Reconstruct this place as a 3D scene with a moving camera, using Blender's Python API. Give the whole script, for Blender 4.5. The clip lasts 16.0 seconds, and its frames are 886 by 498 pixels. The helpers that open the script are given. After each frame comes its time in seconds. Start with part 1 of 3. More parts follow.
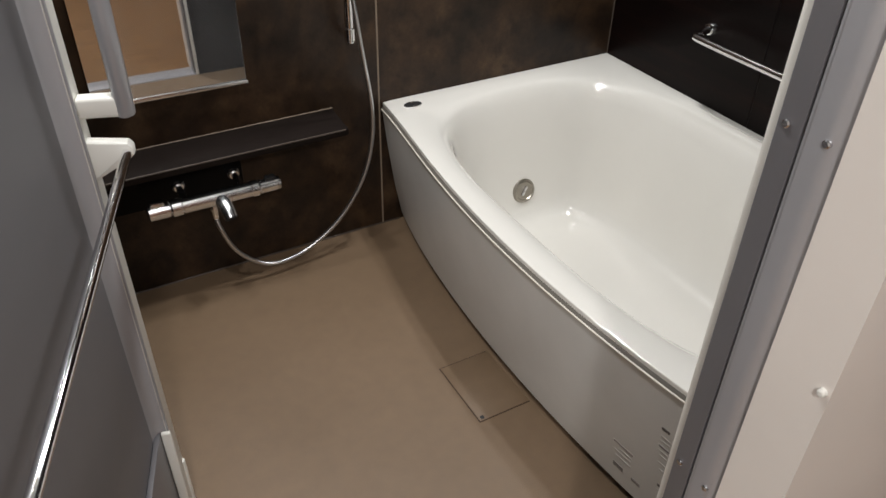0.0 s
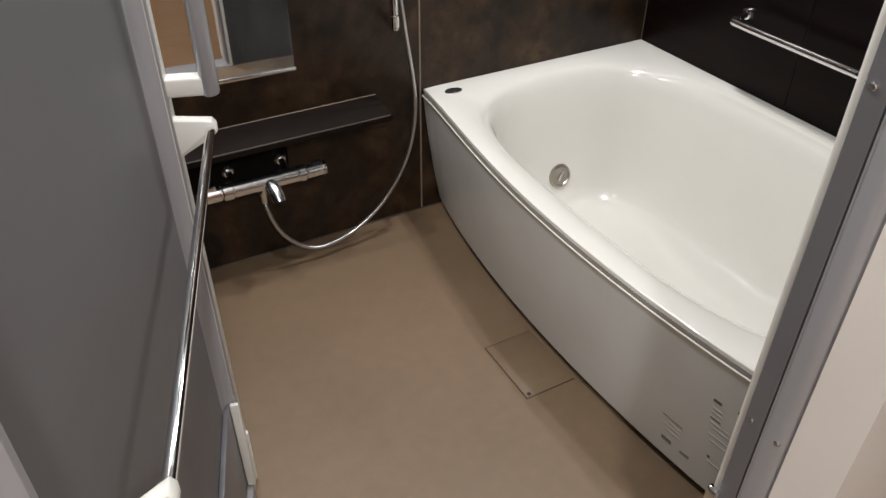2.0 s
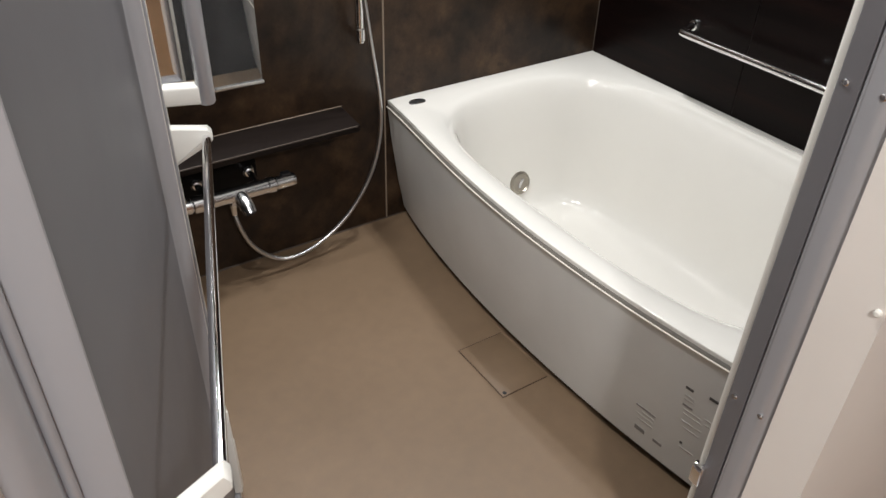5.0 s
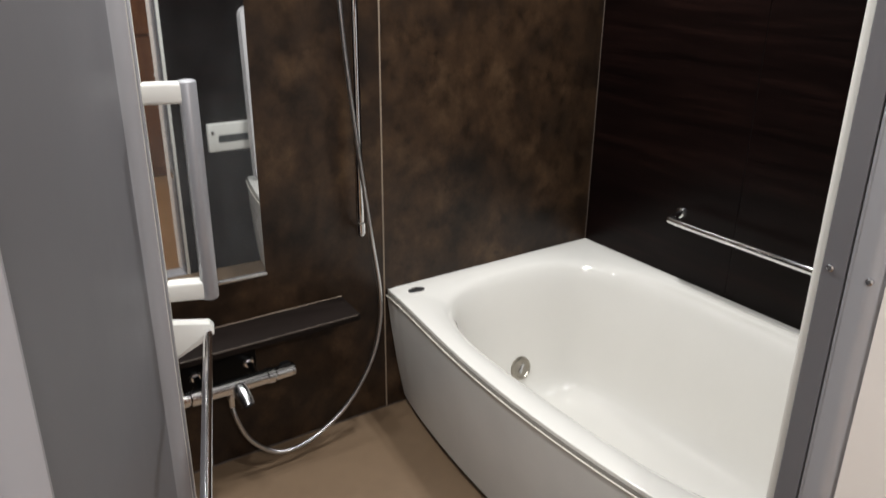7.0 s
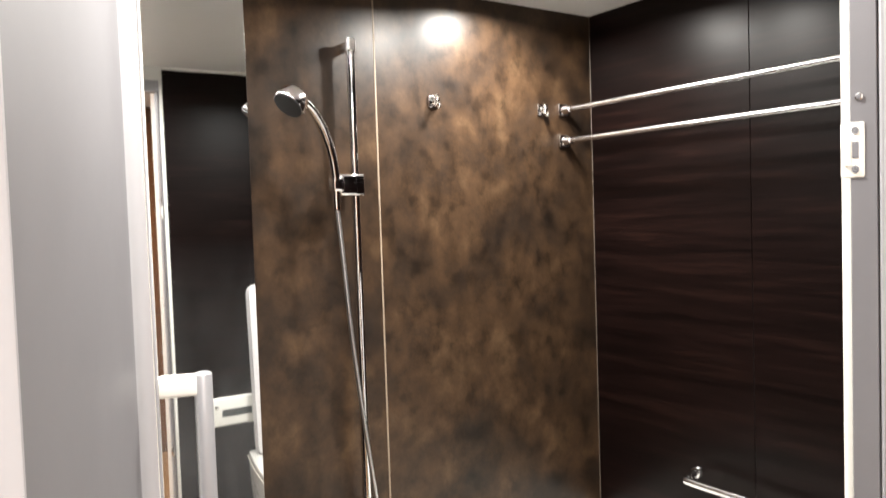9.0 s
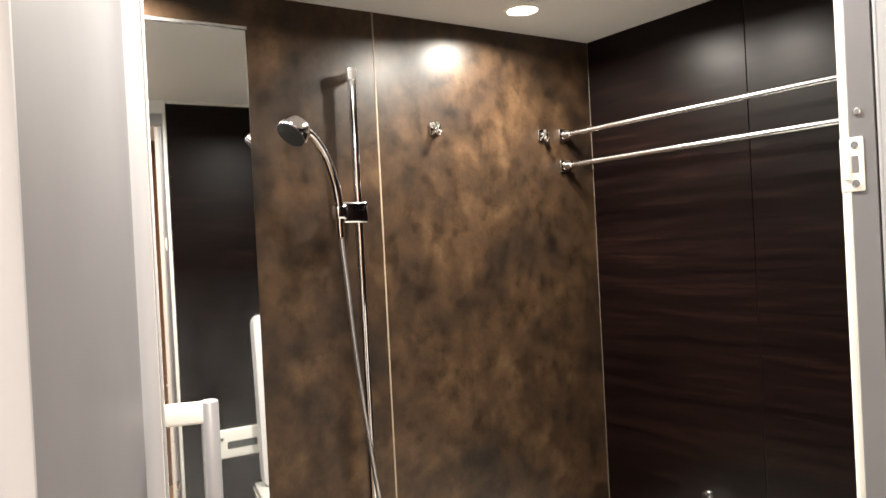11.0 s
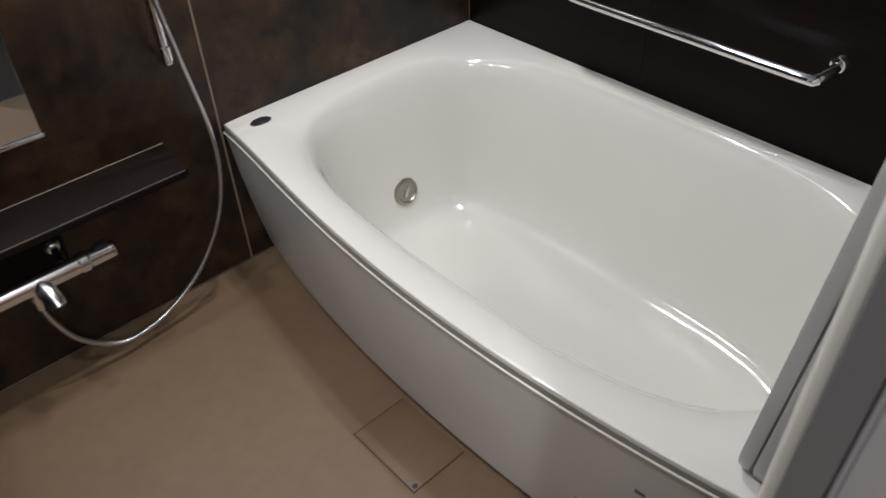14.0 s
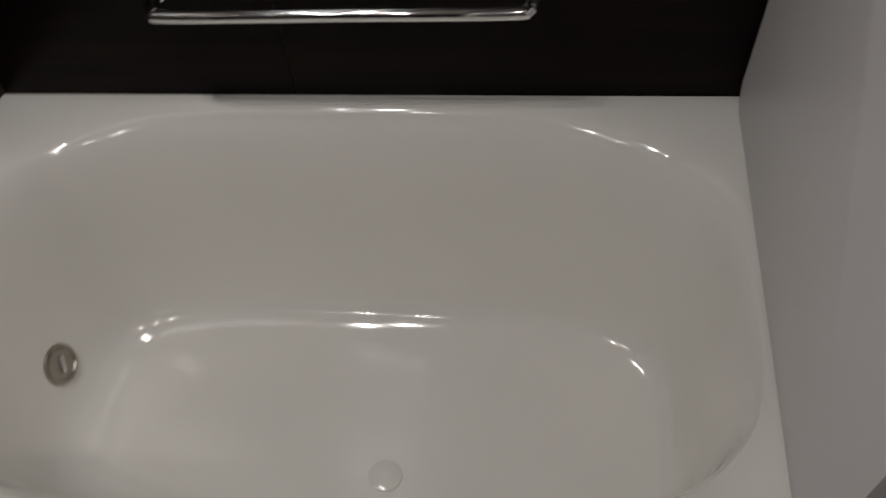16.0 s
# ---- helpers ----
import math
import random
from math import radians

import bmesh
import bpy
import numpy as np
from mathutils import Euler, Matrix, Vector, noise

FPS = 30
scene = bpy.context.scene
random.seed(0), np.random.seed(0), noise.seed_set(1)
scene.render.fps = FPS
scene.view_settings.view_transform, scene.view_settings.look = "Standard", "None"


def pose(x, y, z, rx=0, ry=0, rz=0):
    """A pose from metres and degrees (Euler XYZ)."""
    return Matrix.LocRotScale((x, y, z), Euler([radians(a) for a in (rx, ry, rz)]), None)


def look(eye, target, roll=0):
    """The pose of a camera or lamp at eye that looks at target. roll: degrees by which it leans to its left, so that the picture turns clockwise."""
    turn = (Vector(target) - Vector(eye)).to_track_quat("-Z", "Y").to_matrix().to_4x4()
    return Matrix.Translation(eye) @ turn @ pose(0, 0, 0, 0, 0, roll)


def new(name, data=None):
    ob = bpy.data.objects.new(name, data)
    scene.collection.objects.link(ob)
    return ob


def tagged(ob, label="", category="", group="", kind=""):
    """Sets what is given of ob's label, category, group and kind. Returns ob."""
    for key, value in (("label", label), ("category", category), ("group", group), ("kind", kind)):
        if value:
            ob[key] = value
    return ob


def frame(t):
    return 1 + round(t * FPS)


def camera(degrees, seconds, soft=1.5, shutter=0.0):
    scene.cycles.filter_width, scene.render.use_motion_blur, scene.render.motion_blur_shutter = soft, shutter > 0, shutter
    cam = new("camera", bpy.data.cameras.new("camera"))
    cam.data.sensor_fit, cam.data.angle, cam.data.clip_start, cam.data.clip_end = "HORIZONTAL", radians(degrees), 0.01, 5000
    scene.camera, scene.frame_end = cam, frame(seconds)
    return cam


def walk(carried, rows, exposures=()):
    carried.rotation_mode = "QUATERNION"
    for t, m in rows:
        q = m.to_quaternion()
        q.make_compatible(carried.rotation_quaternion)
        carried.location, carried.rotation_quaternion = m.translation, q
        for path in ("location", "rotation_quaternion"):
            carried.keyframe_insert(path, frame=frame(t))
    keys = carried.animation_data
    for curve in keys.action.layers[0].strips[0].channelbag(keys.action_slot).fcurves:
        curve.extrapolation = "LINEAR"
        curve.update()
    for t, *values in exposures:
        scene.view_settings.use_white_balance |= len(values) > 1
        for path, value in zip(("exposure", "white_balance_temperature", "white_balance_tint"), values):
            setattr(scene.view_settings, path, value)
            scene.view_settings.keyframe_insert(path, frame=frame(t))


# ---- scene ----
cam = camera(60.2, 16.0, shutter=0.4)
PATH = [
    (0, (-1.059, -0.449, 1.531), (-0.253, 0.949, 0.349), 1.3),
    (0.5, (-1.125, -0.444, 1.521), (-0.282, 0.919, 0.324), 2.8),
    (1, (-1.164, -0.45, 1.521), (-0.406, 0.927, 0.285), 2.1),
    (1.5, (-1.164, -0.453, 1.527), (-0.395, 0.928, 0.302), 1.7),
    (2, (-1.172, -0.456, 1.529), (-0.396, 0.949, 0.336), 0.4),
    (2.5, (-1.177, -0.45, 1.529), (-0.393, 0.943, 0.328), 1.0),
    (3, (-1.209, -0.428, 1.535), (-0.347, 0.928, 0.345), 1.5),
    (5.5, (-1.276, -0.466, 1.537), (-0.347, 0.894, 0.402), 1.8),
    (6, (-1.269, -0.463, 1.538), (-0.309, 0.966, 0.521), 1.1),
    (6.5, (-1.275, -0.461, 1.543), (-0.276, 1.033, 0.665), 1.1),
    (7, (-1.276, -0.466, 1.547), (-0.239, 1.077, 0.81), 0.6),
    (7.5, (-1.282, -0.469, 1.556), (-0.222, 1.129, 0.987), 0.2),
    (8, (-1.286, -0.472, 1.57), (-0.197, 1.161, 1.186), 0.1),
    (8.5, (-1.29, -0.47, 1.579), (-0.184, 1.181, 1.35), -1.3),
    (9, (-1.297, -0.476, 1.587), (-0.178, 1.179, 1.499), -1.9),
    (9.2, (-1.297, -0.475, 1.591), (-0.181, 1.184, 1.551), -2.1),
    (11.3, (-1.304, -0.481, 1.572), (-0.184, 1.176, 1.557), -3.1),
    (11.5, (-1.316, -0.487, 1.561), (-0.184, 1.152, 1.39), -2.0),
    (12, (-1.29, -0.491, 1.546), (-0.215, 1.09, 0.96), -1.1),
    (12.5, (-1.263, -0.486, 1.526), (-0.295, 0.954, 0.531), -0.8),
    (13, (-1.192, -0.476, 1.491), (-0.328, 0.914, 0.341), -2.2),
    (13.5, (-1.021, -0.296, 1.462), (-0.169, 0.848, 0.363), -1.8),
    (13.7, (-0.941, -0.215, 1.47), (-0.042, 0.874, 0.354), -1.4),
    (14.0, (-0.865, -0.108, 1.504), (0.047, 0.92, 0.341), -2.0),
    (14.5, (-0.676, -0.002, 1.453), (0.237, 0.995, 0.264), -4.3),
    (15, (-0.594, 0.171, 1.426), (0.438, 0.954, 0.177), -7.6),
    (15.2, (-0.579, 0.301, 1.418), (0.48, 0.937, 0.108), -8.9),
    (15.4, (-0.578, 0.379, 1.424), (0.522, 0.79, 0.06), -4.6),
    (15.5, (-0.557, 0.393, 1.426), (0.541, 0.77, 0.05), -4.6),
    (15.7, (-0.507, 0.389, 1.408), (0.627, 0.724, 0.052), -4.6),
    (16, (-0.451, 0.405, 1.392), (0.739, 0.652, 0.065), -6.9),
]
EXPOSURES = [(0, -0.82, 6350, 10), (1.5, -0.72, 6350, 10), (3, -0.67, 6350, 10), (5.5, -0.52, 6300, 10), (6.5, -0.57, 6300, 10), (7, -0.62, 6280, 10), (7.5, -0.47, 6350, 10), (8, -0.02, 6350, 10), (8.5, 0.38, 6500, 10), (9, 0.65, 6700, 10), (11.5, 0.45, 7150, 10), (12, 0.32, 7150, 10), (12.5, -0.03, 6900, 9), (13, -0.38, 6380, 10), (13.5, -0.53, 6250, 10), (14, -1.04, 6200, 12), (14.5, -1.28, 6200, 13), (15, -1.55, 6250, 13), (16, -2.02, 6550, 13)]
walk(cam, [(t, look(eye, target, roll)) for t, eye, target, roll in PATH], EXPOSURES)

# ---- light ----
LAMPS = ((0.29, 1.37, 13.5), (0.14, 1.15, 16), (-0.82, 0.38, 13), (-0.88, 1.46, 10), (-0.78, 1.12, 9))   # x, y, watts
WASHROOM_LAMP = (-1.32, -1.38)
world = bpy.data.worlds.new("world")
scene.world = world
world.use_nodes = True
world.node_tree.nodes["Background"].inputs[0].default_value = (0.9, 0.95, 1.0, 1)
world.node_tree.nodes["Background"].inputs[1].default_value = 0.02


def lamp(name, place, watts, size, colour, spread=180):
    data = bpy.data.lights.new(name, "AREA")
    data.shape, data.size, data.energy, data.color, data.spread = "DISK", size, watts, colour, radians(spread)
    ob = new(name, data)
    ob.location = place
    return ob


for lx, ly, watts in LAMPS:
    lamp("bath_light", (lx, ly, 2.285), watts, 0.08, (1.0, 0.985, 0.95), 168)
lamp("washroom_light", (*WASHROOM_LAMP, 2.36), 60, 0.16, (1.0, 0.975, 0.94), 175)


# ---- materials ----
def material(name, colour, rough=0.5, metal=0.0, coat=0.0):
    m = bpy.data.materials.new(name)
    m.use_nodes = True
    b = m.node_tree.nodes["Principled BSDF"]
    b.inputs["Base Color"].default_value = (*colour, 1)
    b.inputs["Roughness"].default_value = rough
    b.inputs["Metallic"].default_value = metal
    b.inputs["Coat Weight"].default_value = coat
    b.inputs["Coat Roughness"].default_value = 0.08
    return m, m.node_tree, b


def node(tree, kind, **values):
    n = tree.nodes.new(kind)
    for k, v in values.items():
        n.inputs[k].default_value = v
    return n


def mapped(tree, scale):
    tc = tree.nodes.new("ShaderNodeTexCoord")
    mp = tree.nodes.new("ShaderNodeMapping")
    mp.inputs["Scale"].default_value = scale
    tree.links.new(tc.outputs["Object"], mp.inputs["Vector"])
    return mp.outputs["Vector"]


def noise_tex(tree, vec, scale, detail=4.0, rough=0.55, distort=0.0):
    n = node(tree, "ShaderNodeTexNoise", Scale=scale, Detail=detail, Roughness=rough, Distortion=distort)
    tree.links.new(vec, n.inputs["Vector"])
    return n.outputs["Fac"]


def ramp(tree, fac, stops):
    r = tree.nodes.new("ShaderNodeValToRGB")
    e = r.color_ramp.elements
    while len(e) < len(stops):
        e.new(0.5)
    for el, (p, c) in zip(e, stops):
        el.position, el.color = p, (*c, 1)
    tree.links.new(fac, r.inputs["Fac"])
    return r.outputs["Color"]


def mixed(tree, kind, fac, a, b):
    n = tree.nodes.new("ShaderNodeMix")
    n.data_type, n.blend_type = "RGBA", kind
    for socket, value in (("Factor", fac), ("A", a), ("B", b)):
        s = [i for i in n.inputs if i.name == socket and i.enabled][0]
        if isinstance(value, (int, float)):
            s.default_value = value
        else:
            tree.links.new(value, s)
    return [o for o in n.outputs if o.enabled][0]


def bump(tree, bsdf, fac, strength, distance=0.002):
    n = node(tree, "ShaderNodeBump", Strength=strength, Distance=distance)
    tree.links.new(fac, n.inputs["Height"])
    tree.links.new(n.outputs["Normal"], bsdf.inputs["Normal"])


def rough_from(tree, bsdf, fac, low, high):
    n = node(tree, "ShaderNodeMapRange")
    n.inputs["To Min"].default_value, n.inputs["To Max"].default_value = low, high
    tree.links.new(fac, n.inputs["Value"])
    tree.links.new(n.outputs["Result"], bsdf.inputs["Roughness"])


def plain(name, colour, rough, metal=0.0, coat=0.0, vary=0.06, grain=60.0, relief=0.0):
    m, t, b = material(name, colour, rough, metal, coat)
    v = mapped(t, (1, 1, 1))
    big, fine = noise_tex(t, v, 5.0, 3.0), noise_tex(t, v, grain, 3.0)
    lo, hi = tuple(c * (1 - vary) for c in colour), tuple(min(1, c * (1 + vary)) for c in colour)
    col = ramp(t, big, ((0.3, lo), (0.7, hi)))
    col = mixed(t, "OVERLAY", vary, col, ramp(t, fine, ((0.3, (0.4,) * 3), (0.7, (0.6,) * 3))))
    t.links.new(col, b.inputs["Base Color"])
    rough_from(t, b, big, rough * 0.85, rough * 1.2)
    if relief:
        bump(t, b, fine, relief, 0.001)
    return m


def stone_panel():
    m, t, b = material("patina_stone_laminate", (0.1, 0.06, 0.04), 0.3)
    v = mapped(t, (1, 1, 0.85))
    cloud, blot, fine = noise_tex(t, v, 6.5, 6.0, 0.62, 0.15), noise_tex(t, v, 17.0, 5.0, 0.60, 0.15), noise_tex(t, v, 110.0, 4.0)
    col = ramp(t, cloud, ((0.31, (0.014, 0.0092, 0.0067)), (0.44, (0.0265, 0.0156, 0.0094)), (0.56, (0.044, 0.0246, 0.0132)), (0.70, (0.073, 0.0435, 0.0235))))
    col = mixed(t, "MULTIPLY", 0.66, col, ramp(t, blot, ((0.34, (0.22, 0.22, 0.23)), (0.45, (0.72, 0.71, 0.70)), (0.55, (1.0, 1.0, 1.0)), (0.72, (1.25, 1.2, 1.1)))))
    col = mixed(t, "OVERLAY", 0.3, col, ramp(t, fine, ((0.3, (0.35,) * 3), (0.7, (0.65,) * 3))))
    t.links.new(col, b.inputs["Base Color"])
    rough_from(t, b, blot, 0.30, 0.42)
    b.inputs["Specular IOR Level"].default_value = 0.32
    bump(t, b, blot, 0.05, 0.001)
    return m


def wood_panel():
    m, t, b = material("dark_wood_laminate", (0.02, 0.012, 0.01), 0.25)
    v = mapped(t, (1.0, 0.9, 14.0))
    grain, band = noise_tex(t, v, 3.0, 6.0, 0.6, 0.3), noise_tex(t, v, 0.7, 2.0)
    col = ramp(t, grain, ((0.3, (0.0024, 0.0011, 0.0010)), (0.55, (0.0060, 0.0026, 0.0022)), (0.75, (0.0130, 0.0054, 0.0041))))
    col = mixed(t, "MULTIPLY", 0.6, col, ramp(t, band, ((0.35, (0.55,) * 3), (0.65, (1.0,) * 3))))
    t.links.new(col, b.inputs["Base Color"])
    rough_from(t, b, grain, 0.29, 0.37)
    b.inputs["Specular IOR Level"].default_value = 0.15
    return m


def floor_resin():
    m, t, b = material("tan_floor_resin", (0.30, 0.21, 0.14), 0.5)
    v = mapped(t, (1, 1, 1))
    big, mid, fine = noise_tex(t, v, 2.5, 3.0), noise_tex(t, v, 25.0, 4.0), noise_tex(t, v, 260.0, 2.0)
    col = ramp(t, big, ((0.3, (0.165, 0.109, 0.064)), (0.7, (0.195, 0.131, 0.080))))
    col = mixed(t, "OVERLAY", 0.18, col, ramp(t, mid, ((0.3, (0.35,) * 3), (0.7, (0.65,) * 3))))
    t.links.new(col, b.inputs["Base Color"])
    rough_from(t, b, mid, 0.42, 0.6)
    bump(t, b, fine, 0.35, 0.0012)
    return m


def wood(name, dark, light, axis_scale, rough=0.4):
    m, t, b = material(name, light, rough)
    v = mapped(t, axis_scale)
    grain, fine = noise_tex(t, v, 4.0, 6.0, 0.6, 0.6), noise_tex(t, v, 22.0, 3.0)
    col = ramp(t, grain, ((0.3, dark), (0.7, light)))
    col = mixed(t, "OVERLAY", 0.3, col, ramp(t, fine, ((0.3, (0.35,) * 3), (0.7, (0.65,) * 3))))
    t.links.new(col, b.inputs["Base Color"])
    bump(t, b, grain, 0.05)
    return m


STONE = stone_panel()
DARKWOOD = wood_panel()
FLOOR = floor_resin()
TUB = plain("white_tub_acrylic", (0.80, 0.780, 0.735), 0.085, coat=0.6, vary=0.012)
TUB.node_tree.nodes["Principled BSDF"].inputs["Coat Roughness"].default_value = 0.07
LIPSEAL = plain("taupe_seal", (0.15, 0.138, 0.118), 0.5, vary=0.05)
LIPBEAD = plain("pale_lip_bead", (0.70, 0.66, 0.58), 0.3, vary=0.03)
APRON = plain("pale_grey_apron", (0.71, 0.71, 0.69), 0.22, vary=0.03)
CHROME = plain("chrome", (0.86, 0.86, 0.87), 0.07, metal=1.0, vary=0.02)
SATIN = plain("satin_chrome", (0.90, 0.90, 0.91), 0.24, metal=1.0, vary=0.03)
STEEL = plain("brushed_steel", (0.62, 0.62, 0.63), 0.25, metal=1.0, vary=0.05)
HOSE = plain("ribbed_steel_hose", (0.60, 0.60, 0.61), 0.3, metal=1.0, vary=0.05)
ALU = plain("anodised_aluminium", (0.42, 0.422, 0.445), 0.36, metal=0.35, vary=0.03, relief=0.03)
# ALUMID, ALUDARK: the frame's aluminium, darkened for shade in its channel and recesses
ALUMID = plain("anodised_aluminium_shaded", (0.205, 0.20, 0.212), 0.38, metal=0.4, vary=0.03)
ALUDARK = plain("recess_shaded_aluminium", (0.22, 0.215, 0.23), 0.42, metal=0.4, vary=0.04)
WHITE = plain("white_plastic", (0.80, 0.79, 0.74), 0.35, vary=0.02)
FROST = plain("frosted_door_sheet", (0.160, 0.156, 0.167), 0.5, vary=0.02, grain=220.0, relief=0.06)
SWELL = plain("pale_door_border", (0.36, 0.355, 0.37), 0.4, vary=0.02, relief=0.02)
CASING = plain("white_casing_film", (0.80, 0.75, 0.70), 0.45, vary=0.02, relief=0.03)
WALLPAPER = plain("white_wallpaper", (0.78, 0.75, 0.71), 0.8, vary=0.03, relief=0.2)
CEILING = plain("white_ceiling_sheet", (0.76, 0.75, 0.72), 0.35, vary=0.015)
LID = plain("pale_lid_board", (0.66, 0.64, 0.64), 0.4, vary=0.02, relief=0.03)
CAULK = plain("beige_joint_strip", (0.27, 0.21, 0.155), 0.5, vary=0.05)
BEAD = plain("brown_corner_bead", (0.085, 0.065, 0.052), 0.4, vary=0.05)
JOINT = plain("brown_joint", (0.055, 0.030, 0.016), 0.6, vary=0.2)
DARKSTRIP = plain("dark_joint_strip", (0.02, 0.016, 0.014), 0.4, vary=0.1)
RUBBER = plain("black_rubber", (0.015, 0.015, 0.016), 0.5, vary=0.1)
GREYMETAL = plain("aged_filter_metal", (0.40, 0.37, 0.32), 0.3, metal=1.0, vary=0.15)
INK = plain("faded_print", (0.27, 0.26, 0.255), 0.6, vary=0.1)
INKFAINT = plain("faint_print", (0.50, 0.49, 0.475), 0.5, vary=0.1)
INKDARK = plain("dark_print", (0.10, 0.095, 0.095), 0.6, vary=0.1)
def stained_mirror():
    """Silvered glass with a limescale film, in streaks, over its lower half."""
    m, t, b = material("mirror_silver", (0.80, 0.82, 0.83), 0.02, 1.0)
    streak = noise_tex(t, mapped(t, (2.2, 1.0, 0.9)), 3.0, 5.0, 0.6, 0.3)
    film = node(t, "ShaderNodeMapRange")
    for k, v in (("From Min", 0.30), ("From Max", 0.80), ("To Min", 0.03), ("To Max", 0.13)):
        film.inputs[k].default_value = v
    t.links.new(streak, film.inputs["Value"])
    split = t.nodes.new("ShaderNodeSeparateXYZ")
    t.links.new(mapped(t, (1, 1, 1)), split.inputs["Vector"])
    height = node(t, "ShaderNodeMapRange")
    for k, v in (("From Min", 0.65), ("From Max", 1.55), ("To Min", 1.0), ("To Max", 0.0)):
        height.inputs[k].default_value = v
    t.links.new(split.outputs["Z"], height.inputs["Value"])
    both = t.nodes.new("ShaderNodeMath")
    both.operation = "MULTIPLY"
    t.links.new(film.outputs["Result"], both.inputs[0])
    t.links.new(height.outputs["Result"], both.inputs[1])
    clean = t.nodes.new("ShaderNodeMath")
    clean.operation = "SUBTRACT"
    clean.inputs[0].default_value = 1.0
    t.links.new(both.outputs["Value"], clean.inputs[1])
    t.links.new(clean.outputs["Value"], b.inputs["Metallic"])
    return m


MIRROR = stained_mirror()
LCD = plain("dark_display", (0.03, 0.035, 0.035), 0.2, vary=0.1)
# near-black for the shelf's shadow on the wall behind the mixer
UNDERSHADE = plain("under_shelf_shade_black", (0.004, 0.004, 0.0045), 0.3, vary=0.1)
UNDERSHADE.node_tree.nodes["Principled BSDF"].inputs["Specular IOR Level"].default_value = 0.1
SHELF = plain("dark_shelf_resin", (0.0135, 0.0098, 0.0085), 0.5, vary=0.18)
SHELF.node_tree.nodes["Principled BSDF"].inputs["Specular IOR Level"].default_value = 0.08
ORANGE = wood("orange_brown_wood", (0.095, 0.033, 0.009), (0.165, 0.062, 0.018), (6, 1, 1))
PLANK = wood("amber_floor_wood", (0.16, 0.080, 0.030), (0.245, 0.132, 0.053), (1, 7, 1), 0.35)
GLOW, gt, gb = material("lamp_glow", (1, 1, 1), 0.5)
gb.inputs["Emission Color"].default_value = (1.0, 0.92, 0.82, 1)
gb.inputs["Emission Strength"].default_value = 12.0


# ---- mesh helpers ----
def link(name, bm, mat, parent=None, label="", smooth=True, angle=35):
    me = bpy.data.meshes.new(name)
    bmesh.ops.recalc_face_normals(bm, faces=bm.faces[:])
    if smooth:
        for f in bm.faces:
            f.smooth = True
        for e in bm.edges:
            if len(e.link_faces) == 2 and e.calc_face_angle(0) > radians(angle):
                e.smooth = False
    bm.to_mesh(me)
    bm.free()
    me.materials.append(mat)
    ob = new(name, me)
    if parent:
        ob.parent = parent
    if label:
        ob["label"] = label
    return ob


def part(name, bm, mat, parent, label=""):
    return link(name, bm, mat, parent, label)


def thing(name, label, category, at=(0, 0, 0), turn=0.0, group=""):
    ob = new(name)
    ob.matrix_basis = pose(*at, 0, 0, turn)
    return tagged(ob, label, category, group)


def box(lo, hi, bevel=0.0, segs=2, bm=None, m=None):
    bm = bm or bmesh.new()
    r = bmesh.ops.create_cube(bm, size=1.0)
    vs = r["verts"]
    for v in vs:
        v.co = Vector([lo[i] + (v.co[i] + 0.5) * (hi[i] - lo[i]) for i in range(3)])
    if bevel:
        es = list({e for v in vs for e in v.link_edges})
        r = bmesh.ops.bevel(bm, geom=es, offset=bevel, segments=segs, affect="EDGES", profile=0.5)
        vs = list({v for f in r["faces"] for v in f.verts})
    if m:
        bmesh.ops.transform(bm, matrix=m, verts=[v for v in bm.verts if v in set(vs)] if len(bm.verts) > 8 else bm.verts[:])
    return bm


def tube(points, radius, segs=14, bm=None, caps=True):
    """A round bar through points; radius may be one number or one for each point."""
    bm = bm or bmesh.new()
    pts = [Vector(p) for p in points]
    rad = radius if isinstance(radius, (list, tuple)) else [radius] * len(pts)
    rings, side = [], None
    for i, p in enumerate(pts):
        d = (pts[min(i + 1, len(pts) - 1)] - pts[max(i - 1, 0)]).normalized()
        if side is None:
            side = d.orthogonal().normalized()
        side = (side - d * side.dot(d)).normalized()
        up = d.cross(side)
        rings.append([bm.verts.new(p + (side * math.cos(a) + up * math.sin(a)) * rad[i])
                      for a in (2 * math.pi * k / segs for k in range(segs))])
    for a, b in zip(rings, rings[1:]):
        for k in range(segs):
            bm.faces.new((a[k], a[(k + 1) % segs], b[(k + 1) % segs], b[k]))
    if caps:
        bm.faces.new(rings[0][::-1])
        bm.faces.new(rings[-1])
    return bm


def spline(points, steps=10):
    """Points on a smooth curve through the given ones."""
    p = [Vector(q) for q in points]
    p = [2 * p[0] - p[1]] + p + [2 * p[-1] - p[-2]]
    out = []
    for a, b, c, d in zip(p, p[1:], p[2:], p[3:]):
        for k in range(steps):
            t = k / steps
            out.append(0.5 * (2 * b + (c - a) * t + (2 * a - 5 * b + 4 * c - d) * t * t + (3 * b - a - 3 * c + d) * t ** 3))
    return out + [p[-2]]


